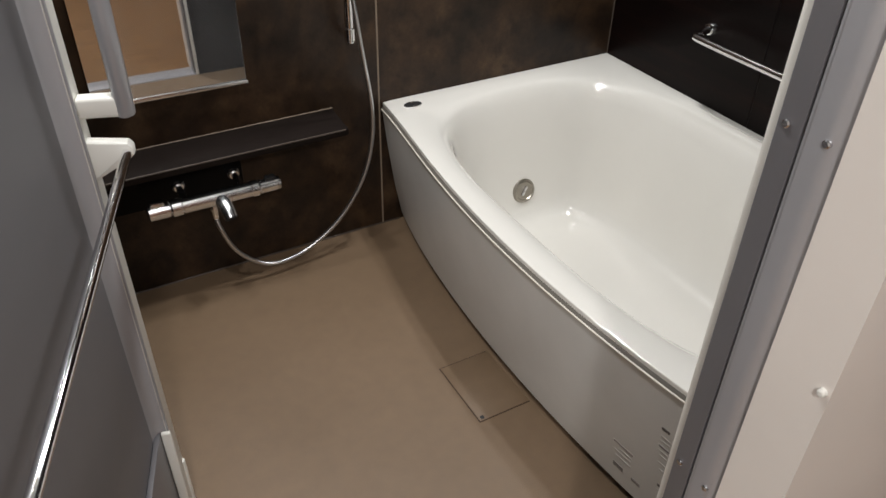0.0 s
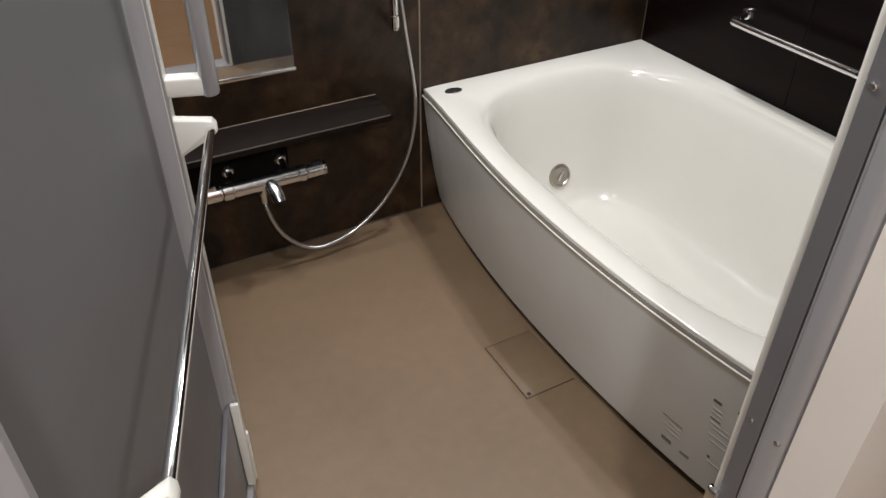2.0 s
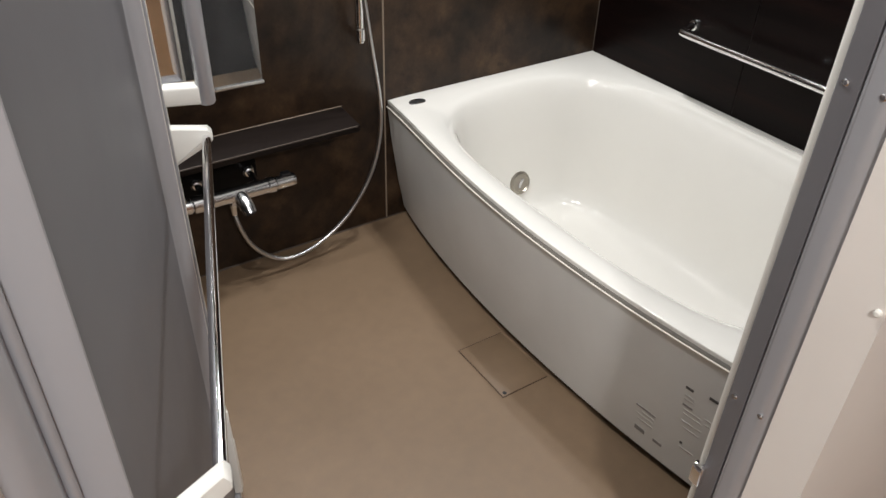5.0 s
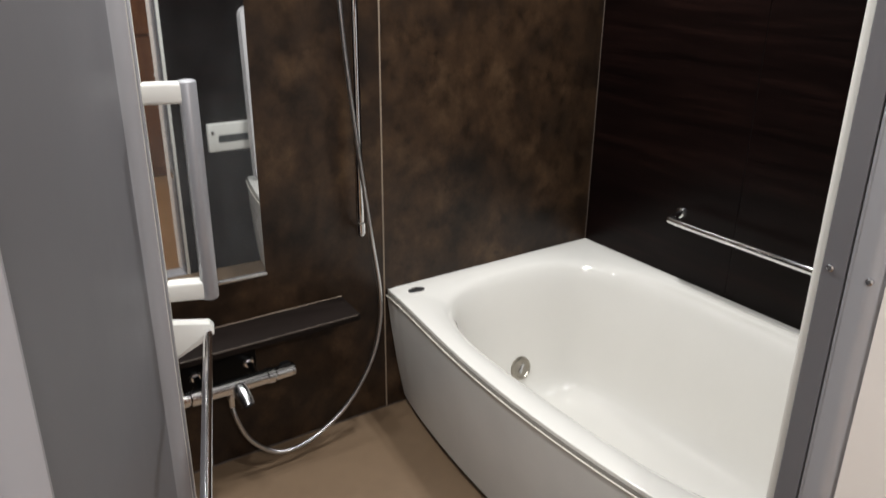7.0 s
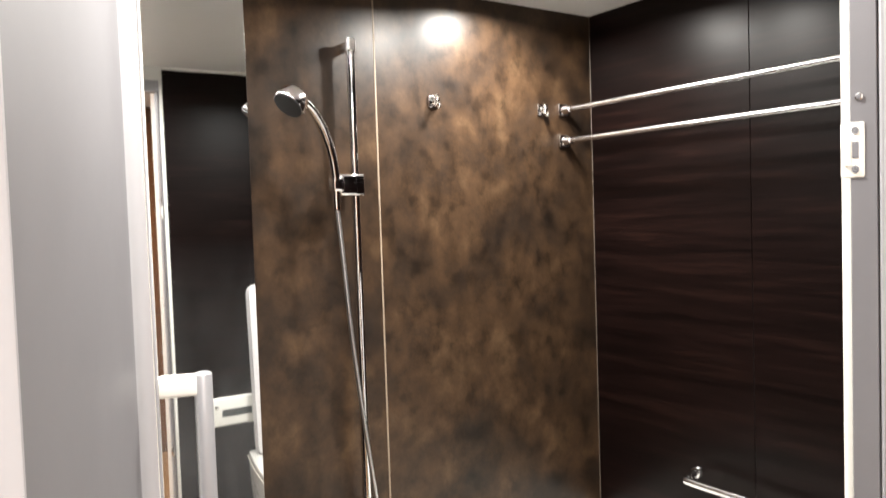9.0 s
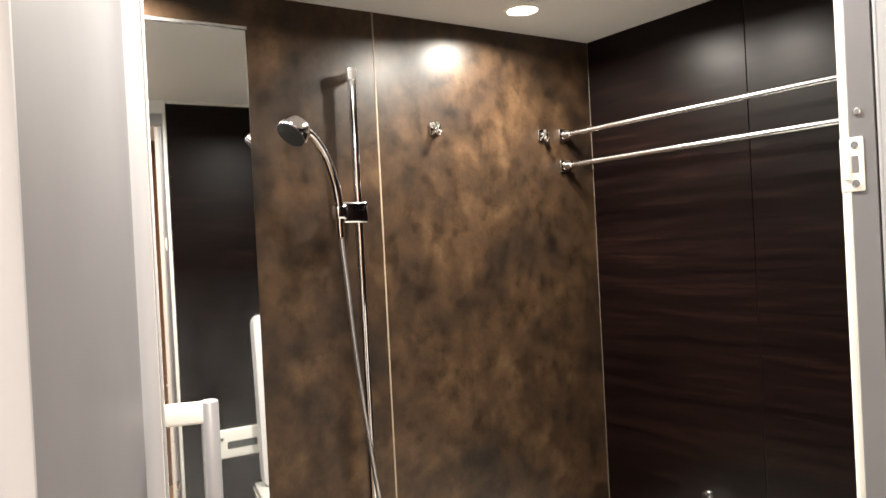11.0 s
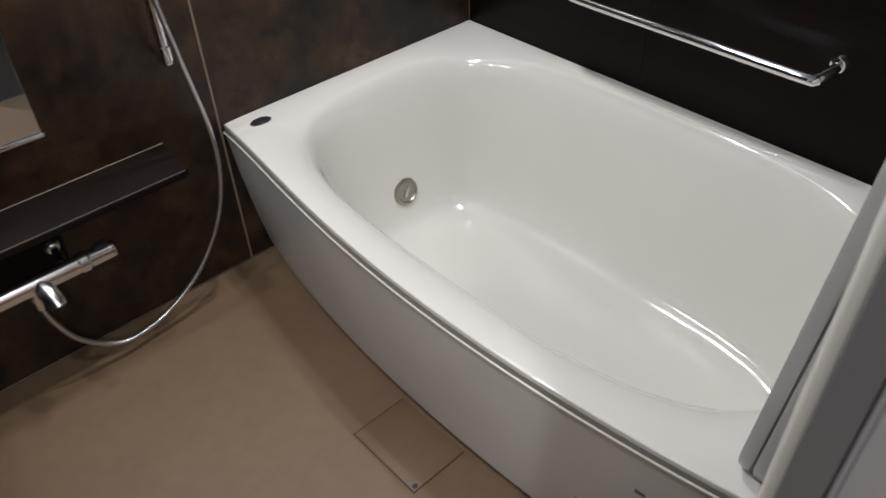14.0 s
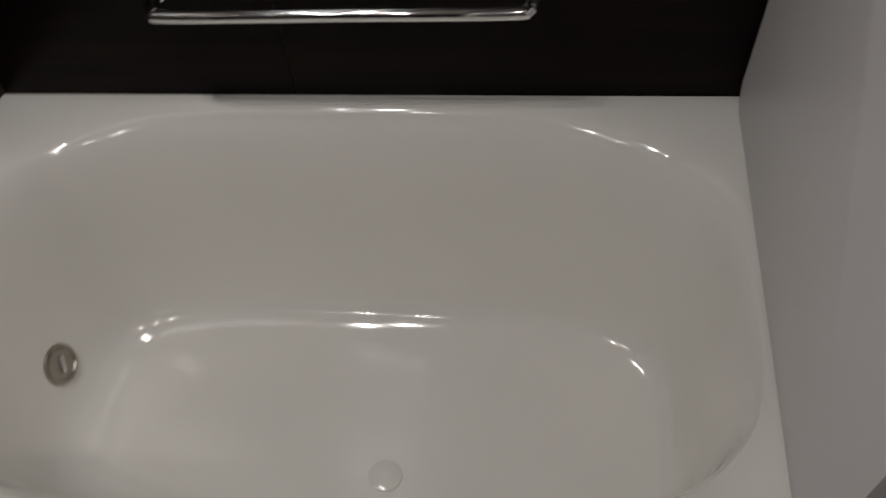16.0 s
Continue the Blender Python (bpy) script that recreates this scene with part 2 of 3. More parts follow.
def turned(profile, axis_at=(0, 0, 0), axis="Z", segs=28):
    """A body turned round an axis: profile of (radius, height)."""
    bm = bmesh.new()
    rings = []
    for r, h in profile:
        ring = []
        for k in range(segs):
            a = 2 * math.pi * k / segs
            c = {"Z": (r * math.cos(a), r * math.sin(a), h), "Y": (r * math.cos(a), h, r * math.sin(a)), "X": (h, r * math.cos(a), r * math.sin(a))}[axis]
            ring.append(bm.verts.new(Vector(c) + Vector(axis_at)))
        rings.append(ring)
    for a, b in zip(rings, rings[1:]):
        for k in range(segs):
            bm.faces.new((a[k], a[(k + 1) % segs], b[(k + 1) % segs], b[k]))
    bm.faces.new(rings[0][::-1])
    bm.faces.new(rings[-1])
    return bm


def extruded(outline, lo, hi, axis="Z", bevel=0.0):
    """A flat outline, drawn in the plane across axis, made hi - lo thick."""
    bm = bmesh.new()

    def at(u, v, h):
        return {"Z": (u, v, h), "Y": (u, h, v), "X": (h, u, v)}[axis]
    a = [bm.verts.new(at(u, v, lo)) for u, v in outline]
    b = [bm.verts.new(at(u, v, hi)) for u, v in outline]
    n = len(a)
    caps = [bm.faces.new(a[::-1]), bm.faces.new(b)]
    for k in range(n):
        bm.faces.new((a[k], a[(k + 1) % n], b[(k + 1) % n], b[k]))
    if bevel:
        es = list({e for f in caps for e in f.edges})
        bmesh.ops.bevel(bm, geom=es, offset=bevel, segments=2, affect="EDGES", profile=0.5)
    return bm


def structure(name, bm, mat, label, category):
    return tagged(link(name, bm, mat, None, "", False), label, category, "", "structure")


# ---- the bathroom's shell ----
EAST, NORTH, WEST, TOP = 0.80, 1.60, -1.46, 2.31
JR, JL = -0.455, -1.292   # the door opening
SOUTH = -0.018            # face of the south wall
DOORTOP = 2.20

north = structure("wall_north", box((WEST - 0.1, NORTH + 0.012, -0.06), (EAST + 0.1, NORTH + 0.1, TOP + 0.06)), DARKSTRIP, "bathroom wall clad with two patinated brown stone-look panels", "wall")
SEAM = -0.125
for a, b in ((WEST, SEAM - 0.002), (SEAM + 0.002, EAST)):
    part("panel", box((a, NORTH, 0.0), (b, NORTH + 0.011, TOP), 0.0015, 1), STONE, north)
part("joint_strip", box((SEAM - 0.0026, NORTH - 0.0015, 0.0), (SEAM + 0.0026, NORTH + 0.006, TOP), 0.001, 1), CAULK, north, "thin beige joint strip")
part("corner_strip", box((EAST - 0.004, NORTH - 0.004, 0.44), (EAST - 0.0005, NORTH - 0.0005, TOP), 0.001, 1), BEAD, north, "thin corner bead")

east = structure("wall_east", box((EAST + 0.012, -0.10, -0.06), (EAST + 0.1, NORTH + 0.012, TOP + 0.06)), DARKSTRIP, "bathroom wall clad with glossy dark wood-grain panels", "wall")
for a, b in ((SOUTH, 0.9325), (0.9335, NORTH)):
    part("panel", box((EAST, a, 0.0), (EAST + 0.011, b, TOP), 0.0015, 1), DARKWOOD, east)

west = structure("wall_west", box((WEST - 0.1, -0.10, -0.06), (WEST, NORTH + 0.012, TOP + 0.06)), DARKWOOD, "dark wood-grain bathroom side wall behind the door", "wall")

bm = box((JR + 0.09, -0.104, -0.06), (EAST + 0.012, -0.0305, TOP + 0.06))
box((WEST, -0.104, -0.06), (JL - 0.09, -0.0305, TOP + 0.06), bm=bm)
box((JL - 0.09, -0.104, DOORTOP + 0.05), (JR + 0.09, -0.0305, TOP + 0.06), bm=bm)
south = structure("wall_south", bm, WALLPAPER, "bathroom wall around the door, dark panels inside", "wall")
part("panel", box((JR + 0.022, SOUTH - 0.012, 0.0), (EAST, SOUTH, TOP), 0.0015, 1), DARKWOOD, south)
part("panel", box((WEST, SOUTH - 0.012, 0.0), (JL - 0.022, SOUTH, TOP), 0.0015, 1), DARKWOOD, south)
part("head_cover", box((JL - 0.021, SOUTH - 0.012, DOORTOP + 0.052), (JR + 0.021, SOUTH + 0.002, TOP), 0.0015, 1), WHITE, south, "white cover above the door")
part("cornice_strip", box((JR + 0.022, SOUTH + 0.0005, TOP - 0.014), (EAST - 0.001, SOUTH + 0.010, TOP - 0.0005), 0.002, 1), WHITE, south, "thin white strip under the ceiling")

floor = structure("floor", box((WEST, -0.02, -0.06), (-0.03, NORTH, 0.0)), FLOOR, "tan matt resin bathroom floor", "floor")
structure("ceiling", box((WEST, SOUTH - 0.012, TOP), (EAST, NORTH, TOP + 0.05)), CEILING, "white bathroom ceiling sheet", "ceiling")
structure("subfloor", box((-0.03, -0.02, -0.10), (EAST, NORTH, -0.06)), DARKSTRIP, "dark subfloor under the bathtub", "floor")
part("skirting_joint", box((WEST, NORTH - 0.004, 0.0), (-0.06, NORTH - 0.0005, 0.005), 0.001, 1), BEAD, floor)

# ---- bathtub ----
def front_edge(y):
    u = (y - 0.75) / 0.83
    return -0.196 + 0.095 * u ** 2 - 0.023 * max(0.0, u) ** 6


LEAN = ((0.030, 1.0), (0.15, 0.62), (0.30, 0.26), (0.425, 0.03), (0.4415, 0.0))   # height, how far the apron has leaned in


def apron_x(y, z):
    """The apron's front face at a place along the tub and a height."""
    lean = LEAN[0][1]
    for (z0, l0), (z1, l1) in zip(LEAN, LEAN[1:]):
        if z0 <= z <= z1:
            lean = l0 + (l1 - l0) * (z - z0) / (z1 - z0)
    belly = 0.7 + 0.3 * math.sin(math.pi * y / NORTH)
    return front_edge(y) + 0.0045 + (0.0470 * belly + 0.028 * max(0.0, (y - 0.75) / 0.83) ** 6) * lean


LIP = 0.009   # the rim's edge stands this far behind the apron's top edge


def outer_ring(inset):
    """The rim's outline, its corners included, counted round from the east."""
    pts, lo, hi, e = [], SOUTH + 0.004 + inset, NORTH - 0.002 - inset, EAST - 0.002 - inset
    for k in range(44):
        pts.append((e, lo + (hi - lo) * k / 44))
    for k in range(44):
        pts.append((e + (front_edge(hi) + LIP + inset - e) * k / 44, hi))
    for k in range(44):
        y = hi + (lo - hi) * k / 44
        pts.append((front_edge(y) + LIP + inset, y))
    for k in range(44):
        x0 = front_edge(lo) + LIP + inset
        pts.append((x0 + (e - x0) * k / 44, lo))
    return pts


def oval(cx, cy, a, b, power, ring):
    """A rounded rectangle whose points lie in the same directions as those of ring."""
    out = []
    for x, y in ring:
        u, v = (x - 0.32) / 0.52, (y - 0.80) / 0.80
        w = (abs(u) ** power + abs(v) ** power) ** (1 / power)
        out.append((cx + a * u / w, cy + b * v / w))
    return out


def bathtub():
    tub = thing("bathtub", "white glossy acrylic bathtub with a curved front apron", "bathtub")
    bm = bmesh.new()
    top = outer_ring(0.0)
    inner = oval(0.33, 0.80, 0.418, 0.712, 3.2, top)
    well = oval(0.312, 0.768, 0.252, 0.612, 4.2, top)
    rings = []

    def ring(pts, z, up=0.0):
        rings.append([bm.verts.new((x, y, z + up * min(1.0, max(0.0, (x - front_edge(y) - LIP) / 0.035)))) for x, y in pts])

    def blend(a, b, s):
        return [(p[0] + (q[0] - p[0]) * s, p[1] + (q[1] - p[1]) * s) for p, q in zip(a, b)]
    ring(outer_ring(0.016), 0.4500)
    ring(outer_ring(0.002), 0.4500)
    ring(top, 0.4512)
    ring(top, 0.4590, 0.002)
    ring(outer_ring(0.0006), 0.4615, 0.002)
    ring(outer_ring(0.0018), 0.4624, 0.002)
    rim = outer_ring(0.004)
    ring(rim, 0.4626, 0.002)
    ring(outer_ring(0.030), 0.4626, 0.002)
    ring(blend(rim, inner, 0.55), 0.4590, 0.002)
    for s, z in ((0.68, 0.4572), (0.78, 0.4546), (0.86, 0.4507), (0.93, 0.4455), (1.0, 0.4385)):
        ring(blend(rim, inner, s), z)
    for s, z in ((0.04, 0.4305), (0.08, 0.4210), (0.12, 0.4095), (0.16, 0.394), (0.21, 0.368), (0.28, 0.325), (0.36, 0.270), (0.46, 0.19), (0.56, 0.12),
                 (0.65, 0.062), (0.74, 0.028), (0.82, 0.0085), (0.90, -0.0015), (1.00, -0.010), (1.12, -0.0175), (1.26, -0.0235), (1.42, -0.0275), (1.60, -0.030)):
        ring(blend(inner, well, s), z)
    for s, z in ((0.35, -0.031), (0.7, -0.032), (0.97, -0.0325)):
        ring(blend(blend(inner, well, 1.6), [(0.22, 0.72)] * len(top), s), z)
    n = len(top)
    for a, b in zip(rings, rings[1:]):
        for k in range(n):
            bm.faces.new((a[k], a[(k + 1) % n], b[(k + 1) % n], b[k]))
    bm.faces.new(rings[-1])
    part("basin", bm, TUB, tub)
    # apron: a leaning curved sheet under the lip
    bm = bmesh.new()
    ys = [SOUTH + 0.006 + (NORTH - SOUTH - 0.014) * k / 60 for k in range(61)]
    rows = []
    for z, _ in LEAN:
        rows.append([(apron_x(y, z), y, z) for y in ys])
    front = [[bm.verts.new(p) for p in r] for r in rows]
    back = [[bm.verts.new((p[0] + 0.02, p[1], p[2])) for p in r] for r in rows]
    for g in (front, back):
        for a, b in zip(g, g[1:]):
            for k in range(60):
                bm.faces.new((a[k], a[k + 1], b[k + 1], b[k]))
    for k in range(60):
        bm.faces.new((front[0][k], front[0][k + 1], back[0][k + 1], back[0][k]))
        bm.faces.new((front[-1][k], front[-1][k + 1], back[-1][k + 1], back[-1][k]))
    for k in (0, 60):
        for r in range(4):
            bm.faces.new((front[r][k], front[r + 1][k], back[r + 1][k], back[r][k]))
    part("apron", bm, APRON, tub, "pale grey curved apron panel")
    # pale bead along the apron's top edge
    part("edge_bead", tube([(front_edge(y) + 0.0018, y, 0.4425) for y in ys], 0.0024, 10), LIPBEAD, tub, "thin pale bead under the lip")
    bm = bmesh.new()
    strip = [[bm.verts.new((front_edge(y) + d, y, z)) for y in ys] for d, z in ((0.0025, 0.4430), (0.0050, 0.4475), (0.0105, 0.4535), (0.0150, 0.4555), (0.0300, 0.4500))]
    for lo_row, hi_row in zip(strip, strip[1:]):
        for k in range(60):
            bm.faces.new((lo_row[k], lo_row[k + 1], hi_row[k + 1], hi_row[k]))
    part("lip_seal", bm, LIPSEAL, tub, "taupe seal between the rim and the apron")
    # dark plinth under the apron
    bm = bmesh.new()
    low = [bm.verts.new((apron_x(y, 0.03) + 0.022, y, 0.0)) for y in ys]
    high = [bm.verts.new((v.co.x, v.co.y, 0.032)) for v in low]
    low2 = [bm.verts.new((v.co.x + 0.03, v.co.y, 0.0)) for v in low]
    for k in range(60):
        bm.faces.new((low[k], low[k + 1], high[k + 1], high[k]))
        bm.faces.new((high[k], high[k + 1], low2[k + 1], low2[k]))
        bm.faces.new((low[k], low[k + 1], low2[k + 1], low2[k]))
    part("plinth_seal", bm, RUBBER, tub, "dark recessed seal under the apron")
    # push button on the rim for the drain
    oval_pts = [(-0.038 + 0.031 * math.cos(radians(12 * k)), 1.535 + 0.019 * math.sin(radians(12 * k))) for k in range(30)]
    btn = part("drain_button", extruded(oval_pts, 0.458, 0.4660, "Z", 0.001), SATIN, tub, "oval chrome drain button on the rim")
    for dx in (-0.014, 0.014):
        part("button_key", turned(((0.0145, 0.4650), (0.0145, 0.4666), (0.012, 0.4671), (0.003, 0.4671)), (-0.038 + dx, 1.535, 0), segs=18), RUBBER, btn)
    # circulation fitting in the sloping end
    m = Matrix.Translation((0.352, 1.436, 0.088)) @ Matrix.Rotation(radians(-14), 4, "X")
    fit_bm = turned(((0.043, 0.02), (0.046, -0.004), (0.043, -0.011), (0.036, -0.014), (0.032, -0.009), (0.028, -0.009)), (0, 0, 0), "Y")
    bmesh.ops.transform(fit_bm, matrix=m, verts=fit_bm.verts)
    cap = part("circulation_fitting", fit_bm, GREYMETAL, tub, "round grey metal circulation fitting")
    slot = box((-0.006, -0.0145, -0.019), (0.006, -0.007, 0.019), 0.003)
    bmesh.ops.transform(slot, matrix=m @ Matrix.Rotation(radians(35), 4, "Y"), verts=slot.verts)
    part("grip_bar", slot, STEEL, cap)
    plug = part("drain_plug", turned(((0.034, -0.033), (0.034, -0.028), (0.028, -0.0255), (0.006, -0.0255)), (0.21, 0.715, 0)), TUB, tub, "round white drain plug")
    return tub


bathtub()


def care_label(bars):
    """A care notice printed on the apron, too faint to read: y, z, width, height and ink of each bar."""
    lab = thing("care_label", "faded printed care notice on the apron", "label", group="care notices")
    for y, z, w, h, ink in bars:
        b2 = box((-0.0006, -w / 2, -h / 2), (0.0006, w / 2, h / 2))
        slope = math.atan2(apron_x(y, z - 0.02) - apron_x(y, z + 0.02), 0.04)
        turn = math.atan2(apron_x(y + 0.02, z) - apron_x(y - 0.02, z), 0.04)
        m = Matrix.Translation((apron_x(y, z) - 0.0004, y, z)) @ Matrix.Rotation(-turn, 4, "Z") @ Matrix.Rotation(-slope, 4, "Y")
        bmesh.ops.transform(b2, matrix=m, verts=b2.verts)
        part("print_bar", b2, ink, lab)
    return lab


care_label(((0.314, 0.173, 0.058, 0.0045, INK), (0.306, 0.158, 0.036, 0.003, INKFAINT), (0.316, 0.145, 0.050, 0.003, INKFAINT), (0.312, 0.128, 0.044, 0.003, INKFAINT),
            (0.325, 0.092, 0.030, 0.015, INK), (0.271, 0.091, 0.026, 0.010, INK)))
care_label(((0.218, 0.330, 0.020, 0.0075, INKDARK), (0.214, 0.306, 0.024, 0.004, INKFAINT), (0.213, 0.294, 0.026, 0.003, INKFAINT), (0.214, 0.276, 0.026, 0.006, INK), (0.200, 0.262, 0.046, 0.003, INKFAINT),
            (0.198, 0.248, 0.046, 0.003, INKFAINT), (0.196, 0.224, 0.052, 0.0045, INKFAINT), (0.194, 0.205, 0.044, 0.003, INKFAINT), (0.211, 0.152, 0.007, 0.007, INKDARK), (0.196, 0.136, 0.034, 0.004, INKFAINT)))
care_label(((0.154, 0.341, 0.034, 0.008, INKDARK), (0.153, 0.272, 0.034, 0.004, INKFAINT), (0.153, 0.256, 0.030, 0.003, INKFAINT)))

# ---- floor drain cover ----
cover = thing("drain_cover", "tan square floor drain cover beside the bathtub", "drain cover")
part("frame", box((-0.302, 0.652, -0.004), (-0.146, 0.872, 0.0008)), JOINT, cover, "brown recessed joint")
part("plate", box((-0.299, 0.655, -0.004), (-0.146, 0.869, 0.0022), 0.0012, 2), FLOOR, cover)
part("finger_notch", turned(((0.006, 0.0015), (0.006, 0.0028), (0.004, 0.0030)), (-0.288, 0.664, 0), segs=14), RUBBER, cover)

# ---- bath lid, leaning on the south wall ----
def lid_board(y0, y1, group):
    lid = thing("bath_cover_board", "pale insulated bath cover board standing on the tub rim", "bath cover", (0, 0, 0), 0, group)
    r, w, h = 0.04, 0.880, 0.82
    outline = []
    for cx, cz, a0 in ((w - r, r, -90), (w - r, h - r, 0), (r, h - r, 90), (r, r, 180)):
        for k in range(7):
            a = radians(a0 + 15 * k)
            outline.append((cx + r * math.cos(a), cz + r * math.sin(a)))
    bm = extruded(outline, y0, y1, "Y", 0.004)
    skew = Matrix.Rotation(radians(-3.0), 4, "Z")
    tilt = Matrix.Rotation(radians(3.2), 4, "X")
    bmesh.ops.transform(bm, matrix=Matrix.Translation((-0.095, 0.084, 0.4630)) @ skew @ tilt, verts=bm.verts)
    part("board", bm, LID, lid)
    return lid


lid_board(0.0, 0.022, "bath cover boards")
lid_board(-0.026, -0.004, "bath cover boards")

# ---- bath remote control ----
rem = thing("bath_remote", "white bath heater remote control with a dark display", "remote control")
part("case", box((-0.285, SOUTH + 0.0003, 0.61), (-0.075, 0.010, 0.748), 0.008, 3), WHITE, rem)
part("display", box((-0.235, 0.0095, 0.655), (-0.090, 0.0115, 0.69), 0.001, 1), LCD, rem, "dark display window")
part("button", turned(((0.009, 0.0095), (0.009, 0.013), (0.007, 0.014)), (-0.260, 0, 0.705), "Y", 16), STEEL, rem)

# ---- mirror ----
mir = thing("wall_mirror", "tall narrow wall mirror with a thin bright trim", "mirror", (-0.95, NORTH - 0.004, 0.0), -1.3)
part("glass", box((0.0, -0.008, 0.634), (0.408, 0.0, 2.20), 0.001, 1), MIRROR, mir)
part("backing", box((0.002, 0.0005, 0.636), (0.406, 0.003, 2.198)), DARKSTRIP, mir)
part("bottom_trim", box((-0.003, -0.014, 0.622), (0.411, 0.003, 0.634), 0.002, 2), SATIN, mir, "bright metal bottom trim")
part("top_trim", box((-0.003, -0.012, 2.200), (0.411, 0.003, 2.211), 0.002, 2), STEEL, mir)

# ---- shelf ----
sh = thing("wall_shelf", "long dark narrow shelf under the mirror", "shelf")
part("board", extruded(((-1.30, 1.598), (-1.30, 1.448), (-0.304, 1.448), (-0.294, 1.453), (-0.285, 1.598)), 0.458, 0.480, "Z", 0.004), SHELF, sh)
part("front_edge", box((-1.30, 1.4465, 0.4765), (-0.304, 1.4495, 0.4808), 0.0008, 1), BEAD, sh, "paler brown front edge")
part("back_trim", box((-1.30, 1.5955, 0.4795), (-0.285, 1.5985, 0.4825), 0.0008, 1), CAULK, sh, "thin beige back edge trim")

# added plate: the shadow under the shelf, put in as a black shape
part("shade_plate", box((-1.02, 1.588, 0.290), (-0.592, 1.5995, 0.457), 0.004, 2), UNDERSHADE, sh, "black plate standing in for the shelf's shadow behind the mixer")

# ---- thermostat shower mixer ----
def mixer():
    th = thing("shower_mixer", "chrome thermostatic bar mixer under the shelf", "tap")
    y, z = 1.490, 0.335
    # satin chrome body
    part("body", turned(((0.014, -0.80), (0.0235, -0.797), (0.0235, -0.60), (0.014, -0.597)), (0, y, z), "X"), SATIN, th)
    part("collar", turned(((0.0235, -0.83), (0.0262, -0.827), (0.0262, -0.800), (0.0235, -0.797)), (0, y, z), "X"), SATIN, th)
    part("collar", turned(((0.0235, -0.60), (0.0262, -0.597), (0.0262, -0.578), (0.0235, -0.575)), (0, y, z), "X"), SATIN, th)
    k1 = part("flow_handle", turned(((0.015, -0.895), (0.0225, -0.890), (0.0235, -0.835), (0.019, -0.83)), (0, y, z), "X"), SATIN, th)
    part("lever", box((-0.885, y - 0.012, z + 0.018), (-0.845, y + 0.012, z + 0.034), 0.005, 2), SATIN, k1)
    k2 = part("temperature_handle", turned(((0.019, -0.575), (0.0225, -0.570), (0.0215, -0.522), (0.015, -0.515)), (0, y, z), "X"), SATIN, th, "ribbed temperature handle")
    part("stop_button", box((-0.553, y - 0.013, z + 0.016), (-0.523, y + 0.010, z + 0.030), 0.004, 2), RUBBER, k2)
    part("end_cap", turned(((0.0212, -0.5225), (0.0218, -0.520), (0.0205, -0.511), (0.012, -0.508)), (0, y, z), "X"), STEEL, k2, "dull end cap")
    for x in (-0.784, -0.62):
        leg = part("wall_elbow", tube(spline(((x, y, z), (x, y + 0.04, z + 0.004), (x, 1.570, z + 0.008), (x, 1.587, z + 0.008))), 0.010), SATIN, th)
        part("flange", turned(((0.019, 1.5878), (0.019, 1.584), (0.014, 1.577), (0.011, 1.577)), (x, 0, z + 0.008), "Y"), SATIN, leg)
    sp = part("spout", tube(((-0.692, y - 0.004, z - 0.002), (-0.687, y - 0.030, z - 0.012), (-0.682, y - 0.052, z - 0.028), (-0.680, y - 0.062, z - 0.040)), [0.021, 0.0225, 0.0215, 0.0195], 22), SATIN, th)
    part("aerator", tube(((-0.680, y - 0.061, z - 0.039), (-0.679, y - 0.063, z - 0.043)), [0.0165, 0.0155], 18), RUBBER, sp)
    part("hose_outlet", turned(((0.010, -0.042), (0.0125, -0.040), (0.0125, -0.018), (0.010, -0.014)), (-0.712, y, z), segs=18), SATIN, th)
    return th


mixer()

